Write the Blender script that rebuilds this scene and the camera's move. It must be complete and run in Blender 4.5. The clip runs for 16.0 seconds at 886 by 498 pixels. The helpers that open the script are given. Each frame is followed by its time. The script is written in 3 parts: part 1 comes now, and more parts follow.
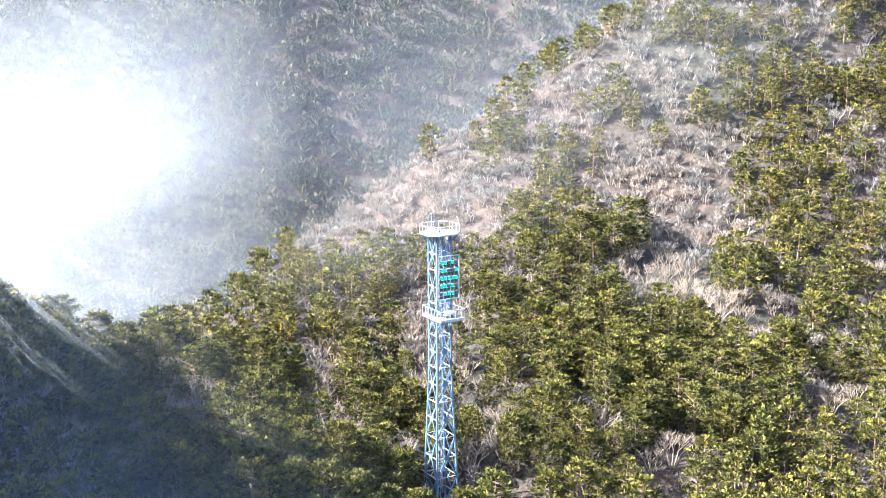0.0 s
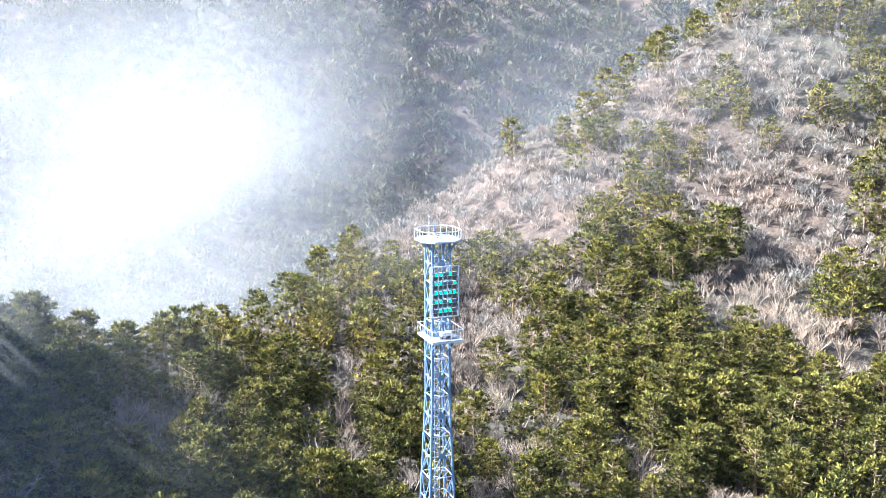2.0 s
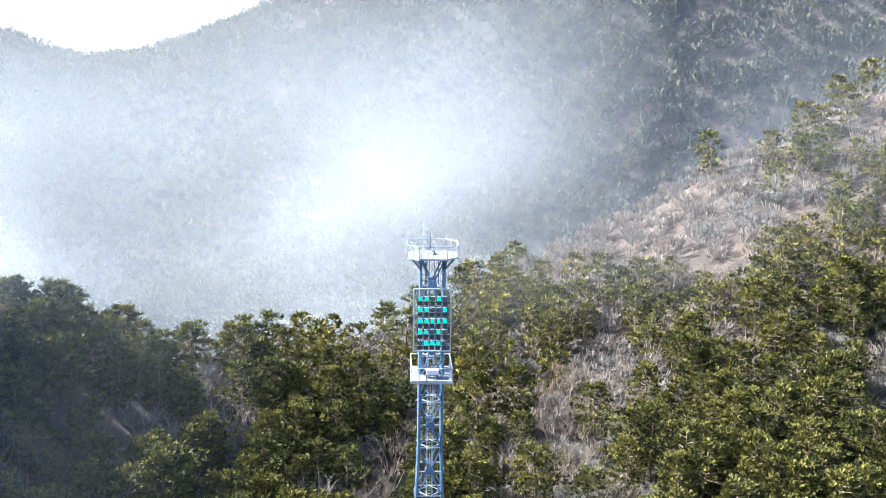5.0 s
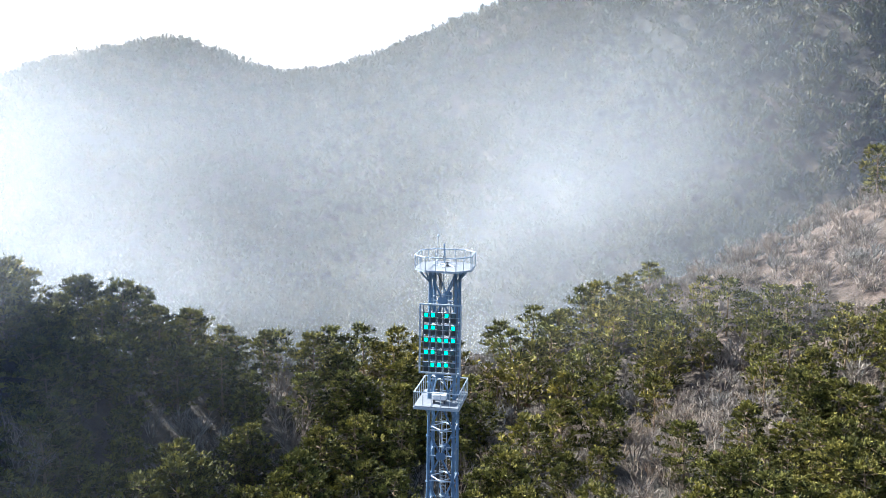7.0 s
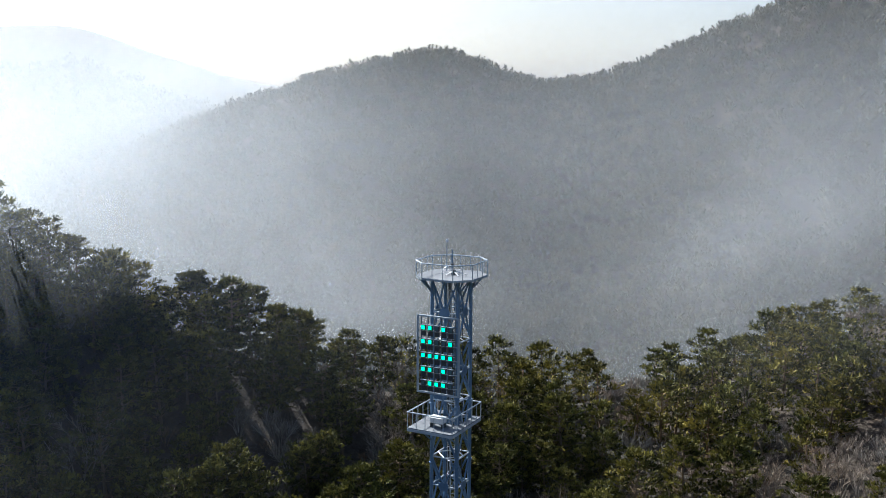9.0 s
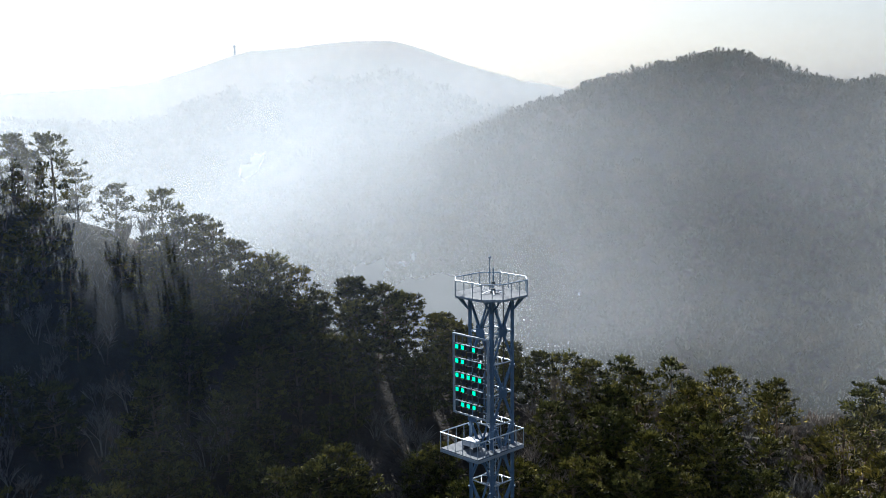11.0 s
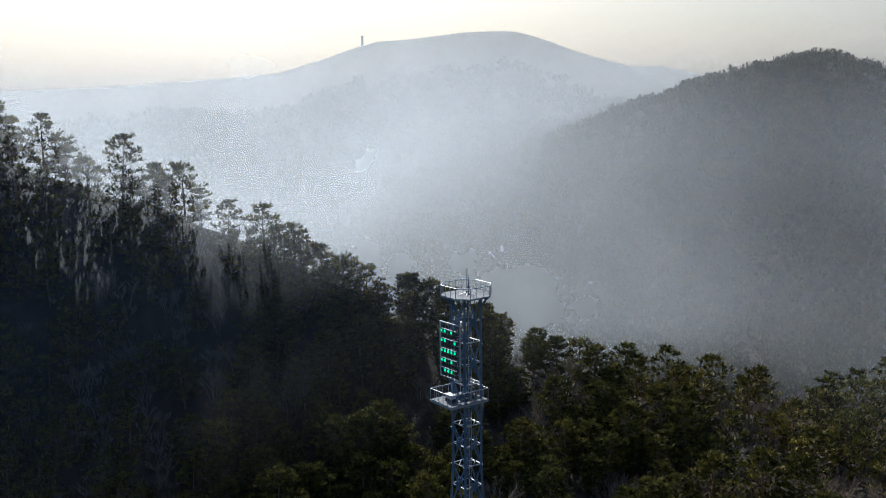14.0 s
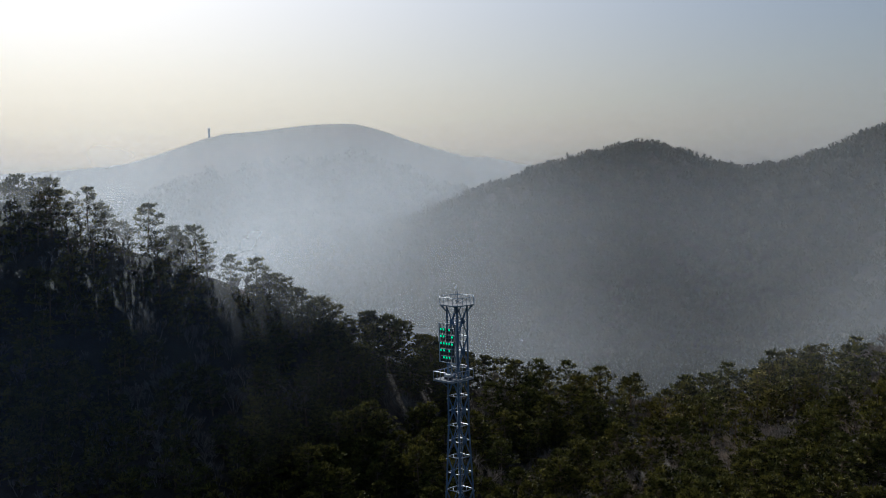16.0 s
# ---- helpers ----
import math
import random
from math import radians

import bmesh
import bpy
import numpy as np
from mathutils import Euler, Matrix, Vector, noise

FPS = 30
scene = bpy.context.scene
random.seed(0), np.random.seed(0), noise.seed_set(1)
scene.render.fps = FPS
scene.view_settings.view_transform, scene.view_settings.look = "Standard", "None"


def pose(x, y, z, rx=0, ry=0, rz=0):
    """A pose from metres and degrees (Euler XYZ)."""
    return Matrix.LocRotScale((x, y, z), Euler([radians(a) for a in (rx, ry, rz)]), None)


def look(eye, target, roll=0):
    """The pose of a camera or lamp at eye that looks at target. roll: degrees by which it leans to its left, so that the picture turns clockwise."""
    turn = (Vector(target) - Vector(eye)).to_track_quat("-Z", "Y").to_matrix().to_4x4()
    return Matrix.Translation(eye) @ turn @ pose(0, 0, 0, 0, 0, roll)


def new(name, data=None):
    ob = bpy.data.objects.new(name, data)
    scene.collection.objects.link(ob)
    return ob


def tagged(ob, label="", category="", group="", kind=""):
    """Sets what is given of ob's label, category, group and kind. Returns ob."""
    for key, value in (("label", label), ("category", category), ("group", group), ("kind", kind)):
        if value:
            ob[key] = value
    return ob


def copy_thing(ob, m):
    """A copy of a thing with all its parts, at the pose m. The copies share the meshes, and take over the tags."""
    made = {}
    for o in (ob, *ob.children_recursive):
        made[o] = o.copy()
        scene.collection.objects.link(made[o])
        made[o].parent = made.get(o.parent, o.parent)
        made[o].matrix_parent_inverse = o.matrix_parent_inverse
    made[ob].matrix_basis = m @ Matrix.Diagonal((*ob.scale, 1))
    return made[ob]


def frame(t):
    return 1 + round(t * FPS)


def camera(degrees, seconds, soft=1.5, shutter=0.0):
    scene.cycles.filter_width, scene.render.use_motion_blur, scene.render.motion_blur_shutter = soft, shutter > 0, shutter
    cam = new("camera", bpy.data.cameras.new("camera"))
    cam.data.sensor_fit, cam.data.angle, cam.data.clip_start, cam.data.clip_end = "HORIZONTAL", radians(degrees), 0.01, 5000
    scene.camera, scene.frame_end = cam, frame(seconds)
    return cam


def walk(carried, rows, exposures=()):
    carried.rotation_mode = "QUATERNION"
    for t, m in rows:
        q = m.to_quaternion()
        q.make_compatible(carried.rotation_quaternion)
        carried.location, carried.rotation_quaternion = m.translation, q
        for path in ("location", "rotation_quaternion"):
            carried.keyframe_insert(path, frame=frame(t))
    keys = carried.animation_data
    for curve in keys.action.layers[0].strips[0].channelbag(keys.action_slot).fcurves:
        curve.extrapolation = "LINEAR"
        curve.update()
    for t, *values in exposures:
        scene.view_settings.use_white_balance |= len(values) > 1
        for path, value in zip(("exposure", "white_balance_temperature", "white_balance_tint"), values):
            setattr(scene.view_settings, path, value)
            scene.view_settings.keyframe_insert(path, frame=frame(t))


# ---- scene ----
cam = camera(48, 16.0, soft=0.9)

PATH = [
    (0, look((-65.27, -108.88, 51.27), (-39.91, -66.91, 41.49), -0.28)),
    (0.5, look((-58.86, -106.94, 48.93), (-34.85, -64.13, 39.42), -0.27)),
    (1, look((-53.19, -104.55, 49.88), (-30.72, -60.97, 40.07), -0.12)),
    (1.5, look((-47.09, -102.75, 48.40), (-26.51, -58.21, 38.79), 0.11)),
    (2, look((-39.43, -100.96, 48.49), (-21.34, -55.37, 38.75), 0.12)),
    (2.5, look((-33.17, -98.89, 48.21), (-17.54, -52.41, 38.45), 0.34)),
    (3, look((-25.42, -96.38, 47.26), (-12.69, -49.01, 37.57), 0.18)),
    (3.5, look((-18.88, -93.55, 47.93), (-9.01, -45.54, 38.01), 0.14)),
    (4, look((-12.56, -90.66, 45.95), (-5.69, -42.08, 36.33), 0.48)),
    (6.5, look((8.53, -85.33, 43.74), (3.61, -36.24, 35.61), 0.89)),
    (7, look((13.74, -78.83, 42.63), (5.13, -30.24, 34.59), 0.80)),
    (7.5, look((18.70, -73.91, 41.97), (6.38, -26.12, 33.97), 0.69)),
    (8, look((23.13, -68.44, 41.15), (7.07, -21.76, 33.20), 0.52)),
    (8.5, look((27.57, -65.85, 40.90), (8.12, -20.42, 33.24), 0.42)),
    (9, look((32.61, -63.64, 41.00), (9.67, -19.86, 33.43), 0.30)),
    (9.5, look((37.69, -61.56, 41.32), (11.43, -19.67, 33.85), 0.13)),
    (10, look((42.31, -58.53, 41.41), (12.85, -18.83, 33.96), -0.01)),
    (12.5, look((56.13, -41.99, 41.31), (15.80, -13.35, 34.03), -0.93)),
    (13, look((63.15, -46.59, 43.53), (22.70, -18.19, 35.94), -0.82)),
    (13.5, look((71.03, -52.27, 46.86), (30.67, -23.95, 38.57), -0.86)),
    (14, look((78.59, -61.01, 49.12), (38.92, -31.66, 41.06), -0.59)),
    (14.5, look((83.83, -71.41, 49.70), (45.51, -40.13, 42.41), -0.66)),
    (15, look((89.13, -82.59, 49.22), (52.10, -49.55, 43.14), -0.70)),
    (15.5, look((95.35, -95.31, 48.87), (59.68, -60.63, 43.95), -0.91)),
    (16, look((98.41, -106.57, 46.93), (64.11, -70.38, 43.25), -1.01)),
]
walk(cam, PATH, exposures=[(0.0, 3.05, 5650, 12), (2.0, 3.0, 5600, 12), (4.0, 2.75, 5550, 11), (6.5, 2.3, 5650, 9), (8.0, 1.65, 5800, 9), (10.0, 0.7, 5850, 9),
                           (12.5, 0.85, 5800, 8), (14.0, 0.3, 5800, 9), (16.0, -0.25, 5800, 9)])

# ---- light ----
SUN_AZ, SUN_EL = radians(-66), radians(37)      # azimuth clockwise from +y
TO_SUN = Vector((math.sin(SUN_AZ) * math.cos(SUN_EL), math.cos(SUN_AZ) * math.cos(SUN_EL), math.sin(SUN_EL)))
world = bpy.data.worlds.new("sky")
scene.world = world
world.use_nodes = True
wn = world.node_tree.nodes
sky = wn.new("ShaderNodeTexSky")
sky.sky_type = 'NISHITA'
sky.sun_disc = False
sky.sun_elevation, sky.sun_rotation = SUN_EL, SUN_AZ
sky.air_density, sky.dust_density, sky.ozone_density = 1.0, 4.0, 3.0
wn["Background"].inputs["Strength"].default_value = 0.082
world.node_tree.links.new(sky.outputs[0], wn["Background"].inputs["Color"])
sun_data = bpy.data.lights.new("sun", 'SUN')
sun_data.energy, sun_data.angle, sun_data.color = 5.0, radians(0.6), (1.0, 0.93, 0.82)
sun = new("sun", sun_data)
sun.matrix_world = look((0, 0, 200), Vector((0, 0, 200)) - TO_SUN)


# ---- materials ----
def material(name, rough=0.7, metal=0.0):
    m = bpy.data.materials.new(name)
    m.use_nodes = True
    b = m.node_tree.nodes["Principled BSDF"]
    b.inputs["Roughness"].default_value, b.inputs["Metallic"].default_value = rough, metal
    return m, m.node_tree.nodes, m.node_tree.links, b


def noise_node(n, l, scale, detail=5.0, rough=0.55, coords="Object"):
    tc, t = n.new("ShaderNodeTexCoord"), n.new("ShaderNodeTexNoise")
    t.inputs["Scale"].default_value, t.inputs["Detail"].default_value, t.inputs["Roughness"].default_value = scale, detail, rough
    l.new(tc.outputs[coords], t.inputs["Vector"])
    return t


def ramp_node(n, l, source, stops):
    r = n.new("ShaderNodeValToRGB")
    while len(r.color_ramp.elements) < len(stops):
        r.color_ramp.elements.new(0.5)
    for e, (p, c) in zip(r.color_ramp.elements, stops):
        e.position, e.color = p, (*c, 1)
    l.new(source, r.inputs[0])
    return r


def mix_node(n, l, a, b, fac, blend='MIX'):
    m = n.new("ShaderNodeMix")
    m.data_type, m.blend_type = 'RGBA', blend
    for sock, v in ((m.inputs[0], fac), (m.inputs[6], a), (m.inputs[7], b)):
        if isinstance(v, (int, float)):
            sock.default_value = v
        elif isinstance(v, tuple):
            sock.default_value = (*v, 1)
        else:
            l.new(v, sock)
    return m.outputs[2]


def bump_node(n, l, b, source, strength, distance):
    u = n.new("ShaderNodeBump")
    u.inputs["Strength"].default_value, u.inputs["Distance"].default_value = strength, distance
    l.new(source, u.inputs["Height"])
    l.new(u.outputs[0], b.inputs["Normal"])


def painted_steel(name, low, high, rough=0.45, metal=0.25):
    m, n, l, b = material(name, rough, metal)
    t = noise_node(n, l, 1.3, 6)
    r = ramp_node(n, l, t.outputs[0], [(0.3, low), (0.65, high)])
    g = noise_node(n, l, 26.0, 3)
    streak = ramp_node(n, l, g.outputs[0], [(0.35, (0.72, 0.70, 0.68)), (0.6, (1, 1, 1))])
    l.new(mix_node(n, l, r.outputs[0], streak.outputs[0], 0.6, 'MULTIPLY'), b.inputs["Base Color"])
    bump_node(n, l, b, g.outputs[0], 0.15, 0.01)
    return m


def foliage(name, dark, mid, light, thin=0.25):
    """Leaves or twigs: colour by tuft and by tree, with light coming through."""
    m, n, l, b = material(name, 0.75)
    geo, info = n.new("ShaderNodeNewGeometry"), n.new("ShaderNodeObjectInfo")
    r = ramp_node(n, l, geo.outputs["Random Per Island"], [(0.0, dark), (0.5, mid), (1.0, light)])
    t = noise_node(n, l, 0.11, 2)
    hue = ramp_node(n, l, t.outputs[0], [(0.35, (0.72, 0.85, 0.85)), (0.65, (1.18, 1.08, 0.9))])
    c = mix_node(n, l, r.outputs[0], hue.outputs[0], 0.8, 'MULTIPLY')
    tree = ramp_node(n, l, info.outputs["Random"], [(0.0, (0.75, 0.82, 0.85)), (1.0, (1.15, 1.1, 0.95))])
    c = mix_node(n, l, c, tree.outputs[0], 0.8, 'MULTIPLY')
    l.new(c, b.inputs["Base Color"])
    b.inputs["Specular IOR Level"].default_value = 0.15
    tr, mx = n.new("ShaderNodeBsdfTranslucent"), n.new("ShaderNodeMixShader")
    l.new(c, tr.inputs["Color"])
    mx.inputs[0].default_value = thin
    l.new(b.outputs[0], mx.inputs[1]), l.new(tr.outputs[0], mx.inputs[2])
    l.new(mx.outputs[0], n["Material Output"].inputs[0])
    return m


def ground_material():
    m, n, l, b = material("forest_floor", 0.95)
    t = noise_node(n, l, 0.35, 8, 0.65)
    r = ramp_node(n, l, t.outputs[0], [(0.3, (0.025, 0.02, 0.016)), (0.5, (0.05, 0.04, 0.032)), (0.72, (0.10, 0.08, 0.063))])
    f = noise_node(n, l, 0.012, 6, 0.6)
    woods = ramp_node(n, l, f.outputs[0], [(0.4, (0.55, 0.75, 0.6)), (0.6, (1.2, 1.0, 0.9))])
    l.new(mix_node(n, l, r.outputs[0], woods.outputs[0], 0.7, 'MULTIPLY'), b.inputs["Base Color"])
    g = noise_node(n, l, 0.09, 8, 0.7)
    bump_node(n, l, b, g.outputs[0], 0.9, 4.0)
    return m


def mist_material(name, scale, tint=(0.84, 0.92, 1.0)):
    """Drifting mist: a thin veil of droplets, patchy, as dense as its mesh says."""
    m, n, l, b = material(name, 1.0)
    n.remove(b)
    t = noise_node(n, l, scale, 6, 0.6)
    patch = ramp_node(n, l, t.outputs[0], [(0.25, (0.6,) * 3), (0.75, (1.0,) * 3)])
    patch.color_ramp.interpolation = 'EASE'
    dens, mul = n.new("ShaderNodeAttribute"), n.new("ShaderNodeMath")
    dens.attribute_name = "veil"
    mul.operation = 'MULTIPLY'
    l.new(patch.outputs[0], mul.inputs[0]), l.new(dens.outputs["Fac"], mul.inputs[1])
    di, tl, tp = n.new("ShaderNodeBsdfDiffuse"), n.new("ShaderNodeBsdfTranslucent"), n.new("ShaderNodeBsdfTransparent")
    di.inputs[0].default_value = tl.inputs[0].default_value = (*tint, 1)
    both, out = n.new("ShaderNodeMixShader"), n.new("ShaderNodeMixShader")
    both.inputs[0].default_value = 0.8
    l.new(di.outputs[0], both.inputs[1]), l.new(tl.outputs[0], both.inputs[2])
    l.new(mul.outputs[0], out.inputs[0]), l.new(tp.outputs[0], out.inputs[1]), l.new(both.outputs[0], out.inputs[2])
    l.new(out.outputs[0], n["Material Output"].inputs[0])
    return m


def lamp_glass(name, colour, power):
    m, n, l, b = material(name, 0.2)
    b.inputs["Base Color"].default_value = (*colour, 1)
    b.inputs["Emission Color"].default_value = (*colour, 1)
    b.inputs["Emission Strength"].default_value = power
    return m


# grey steel with the blue of reflected sky light put into its colour
STEEL = painted_steel("sky_tinted_steel", (0.10, 0.18, 0.29), (0.155, 0.25, 0.37))
PALE = painted_steel("pale_steel", (0.36, 0.42, 0.48), (0.47, 0.53, 0.58), 0.4, 0.2)
DECK = painted_steel("galvanised_plate", (0.10, 0.115, 0.135), (0.16, 0.18, 0.20), 0.85, 0.0)
DARK = painted_steel("dark_housing", (0.03, 0.035, 0.04), (0.06, 0.065, 0.07), 0.5, 0.1)
WHITE = painted_steel("white_enamel", (0.68, 0.69, 0.70), (0.8, 0.8, 0.8), 0.4, 0.0)
LIT = lamp_glass("lit_green_lens", (0.01, 0.80, 0.30), 1.3)
UNLIT = lamp_glass("unlit_lens", (0.10, 0.16, 0.17), 0.0)
BARK = foliage("pine_bark", (0.10, 0.07, 0.05), (0.16, 0.11, 0.08), (0.22, 0.16, 0.12), 0.0)
# dark end holds the shade of crown gaps, light end the yellow sunlit tips
NEEDLE = foliage("pine_needles", (0.012, 0.015, 0.005), (0.070, 0.069, 0.017), (0.20, 0.178, 0.042), 0.12)
TWIG = foliage("bare_twigs", (0.12, 0.092, 0.082), (0.27, 0.212, 0.188), (0.43, 0.355, 0.315), 0.08)
FAR_WOODS = foliage("distant_woods", (0.07, 0.068, 0.043), (0.082, 0.077, 0.05), (0.096, 0.088, 0.063), 0.15)
EARTH = ground_material()


# ---- shapes ----
def part(name, bm, mat, parent=None, label="", smooth=False):
    me = bpy.data.meshes.new(name)
    bm.to_mesh(me)
    bm.free()
    me.materials.append(mat)
    if smooth:
        me.polygons.foreach_set("use_smooth", [True] * len(me.polygons))
    ob = new(name, me)
    ob.parent = parent
    if label:
        tagged(ob, label)
    return ob


def box(bm, a, b, bevel=0.0):
    """A box between two corners."""
    a, b = Vector(a), Vector(b)
    m = Matrix.LocRotScale((a + b) / 2, None, b - a)
    geo = bmesh.ops.create_cube(bm, size=1, matrix=m)
    if bevel:
        edges = list({e for v in geo["verts"] for e in v.link_edges})
        bmesh.ops.bevel(bm, geom=edges, offset=bevel, segments=1, affect='EDGES')
    return bm


def rod(bm, a, b, r0, r1=None, sides=8):
    """A round bar from a to b, tapered when r1 is given."""
    a, b = Vector(a), Vector(b)
    d = b - a
    m = Matrix.Translation((a + b) / 2) @ d.to_track_quat('Z', 'Y').to_matrix().to_4x4()
    bmesh.ops.create_cone(bm, cap_ends=True, segments=sides, radius1=r0, radius2=r0 if r1 is None else r1, depth=d.length, matrix=m)
    return bm


def bar(bm, a, b, w, h, up=(0, 0, 1)):
    """A flat bar from a to b, w wide and h high."""
    a, b = Vector(a), Vector(b)
    d = (b - a).normalized()
    s = d.cross(Vector(up))
    s = s.normalized() if s.length > 1e-4 else Vector((1, 0, 0))
    u = s.cross(d)
    vs = [bm.verts.new(p + s * w / 2 * i + u * h / 2 * j) for p in (a, b) for i, j in ((-1, -1), (1, -1), (1, 1), (-1, 1))]
    for f in ((0, 1, 2, 3), (7, 6, 5, 4), (0, 4, 5, 1), (1, 5, 6, 2), (2, 6, 7, 3), (3, 7, 4, 0)):
        bm.faces.new([vs[i] for i in f])
    return bm


def loop(bm, pts, r, closed=True, sides=8):
    """A tube along a line of points, with a ball at each corner."""
    n = len(pts)
    for i in range(n if closed else n - 1):
        rod(bm, pts[i], pts[(i + 1) % n], r, sides=sides)
    for p in pts:
        bmesh.ops.create_icosphere(bm, subdivisions=1, radius=r * 1.06, matrix=Matrix.Translation(p))
    return bm


def thing(name, at, label, category, group="", kind=""):
    ob = new(name)
    ob.location = at
    ob.empty_display_size = 0.3
    return tagged(ob, label, category, group, kind)


def line(table, x):
    """A height read off a line of (x, height) knots."""
    if x <= table[0][0]:
        return table[0][1]
    for (x0, h0), (x1, h1) in zip(table, table[1:]):
        if x <= x1:
            f = (x - x0) / (x1 - x0)
            return h0 + (h1 - h0) * f
    return table[-1][1]


# ---- the lie of the land ----
CREST_Y = [(-260, -330), (-140, -150), (-95, -75), (-68, -31), (-63, -16), (-57, -1), (-50, 15), (-42, 27), (-33, 38), (-25, 48), (-14, 60),
           (-4, 76), (8, 86), (21, 92), (39, 97), (70, 96), (98, 92), (160, 84), (300, 60)]
CREST_Z = [(-260, 120), (-140, 82), (-95, 62), (-68, 46), (-63, 40.5), (-57, 32.5), (-50, 23), (-42, 16), (-33, 10.5), (-25, 7.5), (-14, 5),
           (-4, 4), (8, 7), (21, 13.5), (39, 21), (58, 32.5), (70, 38), (98, 55), (113, 65), (160, 92), (300, 150)]
FOOT_Y = [(-260, -420), (-140, -215), (-68, -84), (-57, -48), (-36, -14), (-15, 0), (300, 0)]
FOOT_Z = [(-260, 60), (-140, 42), (-68, 21), (-57, 17), (-36, 7), (-20, 1.5), (0, -1), (20, -1), (52, 4), (85, 4), (110, 8), (200, 24)]
NORTH = [(-85, -70), (-65, -45), (-58, -12), (-54, 2), (-51, 11), (-46.5, 23), (-42, 36), (-37, 48.5), (-34, 54), (-31.5, 58), (-28.5, 62), (-26, 56.5), (-23.5, 49),
         (-21, 46.5), (-18, 49), (-13, 62), (-5, 86), (5, 112), (15, 126), (25, 130), (50, 130), (90, 90), (125, -40)]
FAR = [(-130, 20), (-95, 42), (-74, 52), (-70, 57), (-66, 61), (-63.5, 66), (-61, 80), (-58, 98), (-55.5, 100), (-52.5, 107), (-49.5, 109), (-47.5, 100),
       (-45, 83), (-42, 69), (-38.4, 43), (-30, 10), (0, 0)]
RIM = [(-180, 40), (-60, 50), (-50, 86), (-41, 97), (-37.5, 64), (-35.2, 72), (-30, 60), (0, 40), (180, 40)]
VALLEY = -70.0


def near_canopy(x, y):
    """Height of the treetops on the near hillside."""
    yc, zc, yf, zf = line(CREST_Y, x), line(CREST_Z, x), line(FOOT_Y, x), line(FOOT_Z, x)
    if y <= yf:
        return zf + 0.12 * (y - yf) - 0.0012 * (y - yf) ** 2
    if y <= yc:
        return zf + (zc - zf) * ((y - yf) / (yc - yf)) ** 1.15
    over = y - yc
    return zc - 0.9 * over * over / (over + 25)


def land(x, y):
    """Height of the ground."""
    wob = noise.noise((x * 0.02, y * 0.02, 1.7))
    near = near_canopy(x, y) - 6.3 + 1.6 * wob - 3.5 * math.exp(-(x * x + (y + 4) ** 2) / 190)
    r, az = math.hypot(x, y), math.degrees(math.atan2(x, y))
    near = max(near, VALLEY - 20)
    if r < 150 or abs(az) > 130:
        return near
    rough = noise.fractal((x * 0.008, y * 0.008, 4.2), 1.0, 2.1, 5)
    d = (r - 400) / (125 if r < 400 else 240)
    north = VALLEY + (line(NORTH, az - 0.6 + 0.7 * rough) - 3 - VALLEY) * math.exp(-abs(d) ** 1.6) + rough * 13 * min(1, abs(d))
    d = (r - 1000) / (330 if r < 1000 else 450)
    far = VALLEY + (line(FAR, az) - VALLEY) * math.exp(-abs(d) ** 1.8) + rough * 25 * min(1, abs(d))
    d = (r - 2500) / 700
    rim = VALLEY + (line(RIM, az) - VALLEY) * math.exp(-d * d)
    high = max(north, far, rim, VALLEY + 8 + 18 * rough)
    if y < line(CREST_Y, x) + 25 and x < -20:
        return near
    return max(near, high) if y > 20 or r > 300 else near


def build_ground():
    rings = [0.0]
    step = 4.0
    while rings[-1] < 4700:
        rings.append(rings[-1] + step)
        if rings[-1] > 190:
            step *= 1.045
    turns = 300
    verts, faces = [], []
    for r in rings[1:]:
        for k in range(turns):
            a = 2 * math.pi * k / turns
            x, y = r * math.sin(a), r * math.cos(a)
            verts.append((x, y, land(x, y)))
    top = len(verts)
    verts.append((0, 0, land(0, 0)))
    for i in range(len(rings) - 2):
        for k in range(turns):
            a, b = i * turns + k, i * turns + (k + 1) % turns
            faces.append((a, a + turns, b + turns, b))
    for k in range(turns):
        faces.append((top, k, (k + 1) % turns))
    me = bpy.data.meshes.new("ground")
    me.from_pydata(verts, [], faces)
    me.materials.append(EARTH)
    me.polygons.foreach_set("use_smooth", [True] * len(me.polygons))
    return tagged(new("ground", me), "brown leaf-littered forest floor on steep hillsides", "ground", kind="structure")


build_ground()


def ease(f):
    f = max(0.0, min(1.0, f))
    return f * f * (3 - 2 * f)


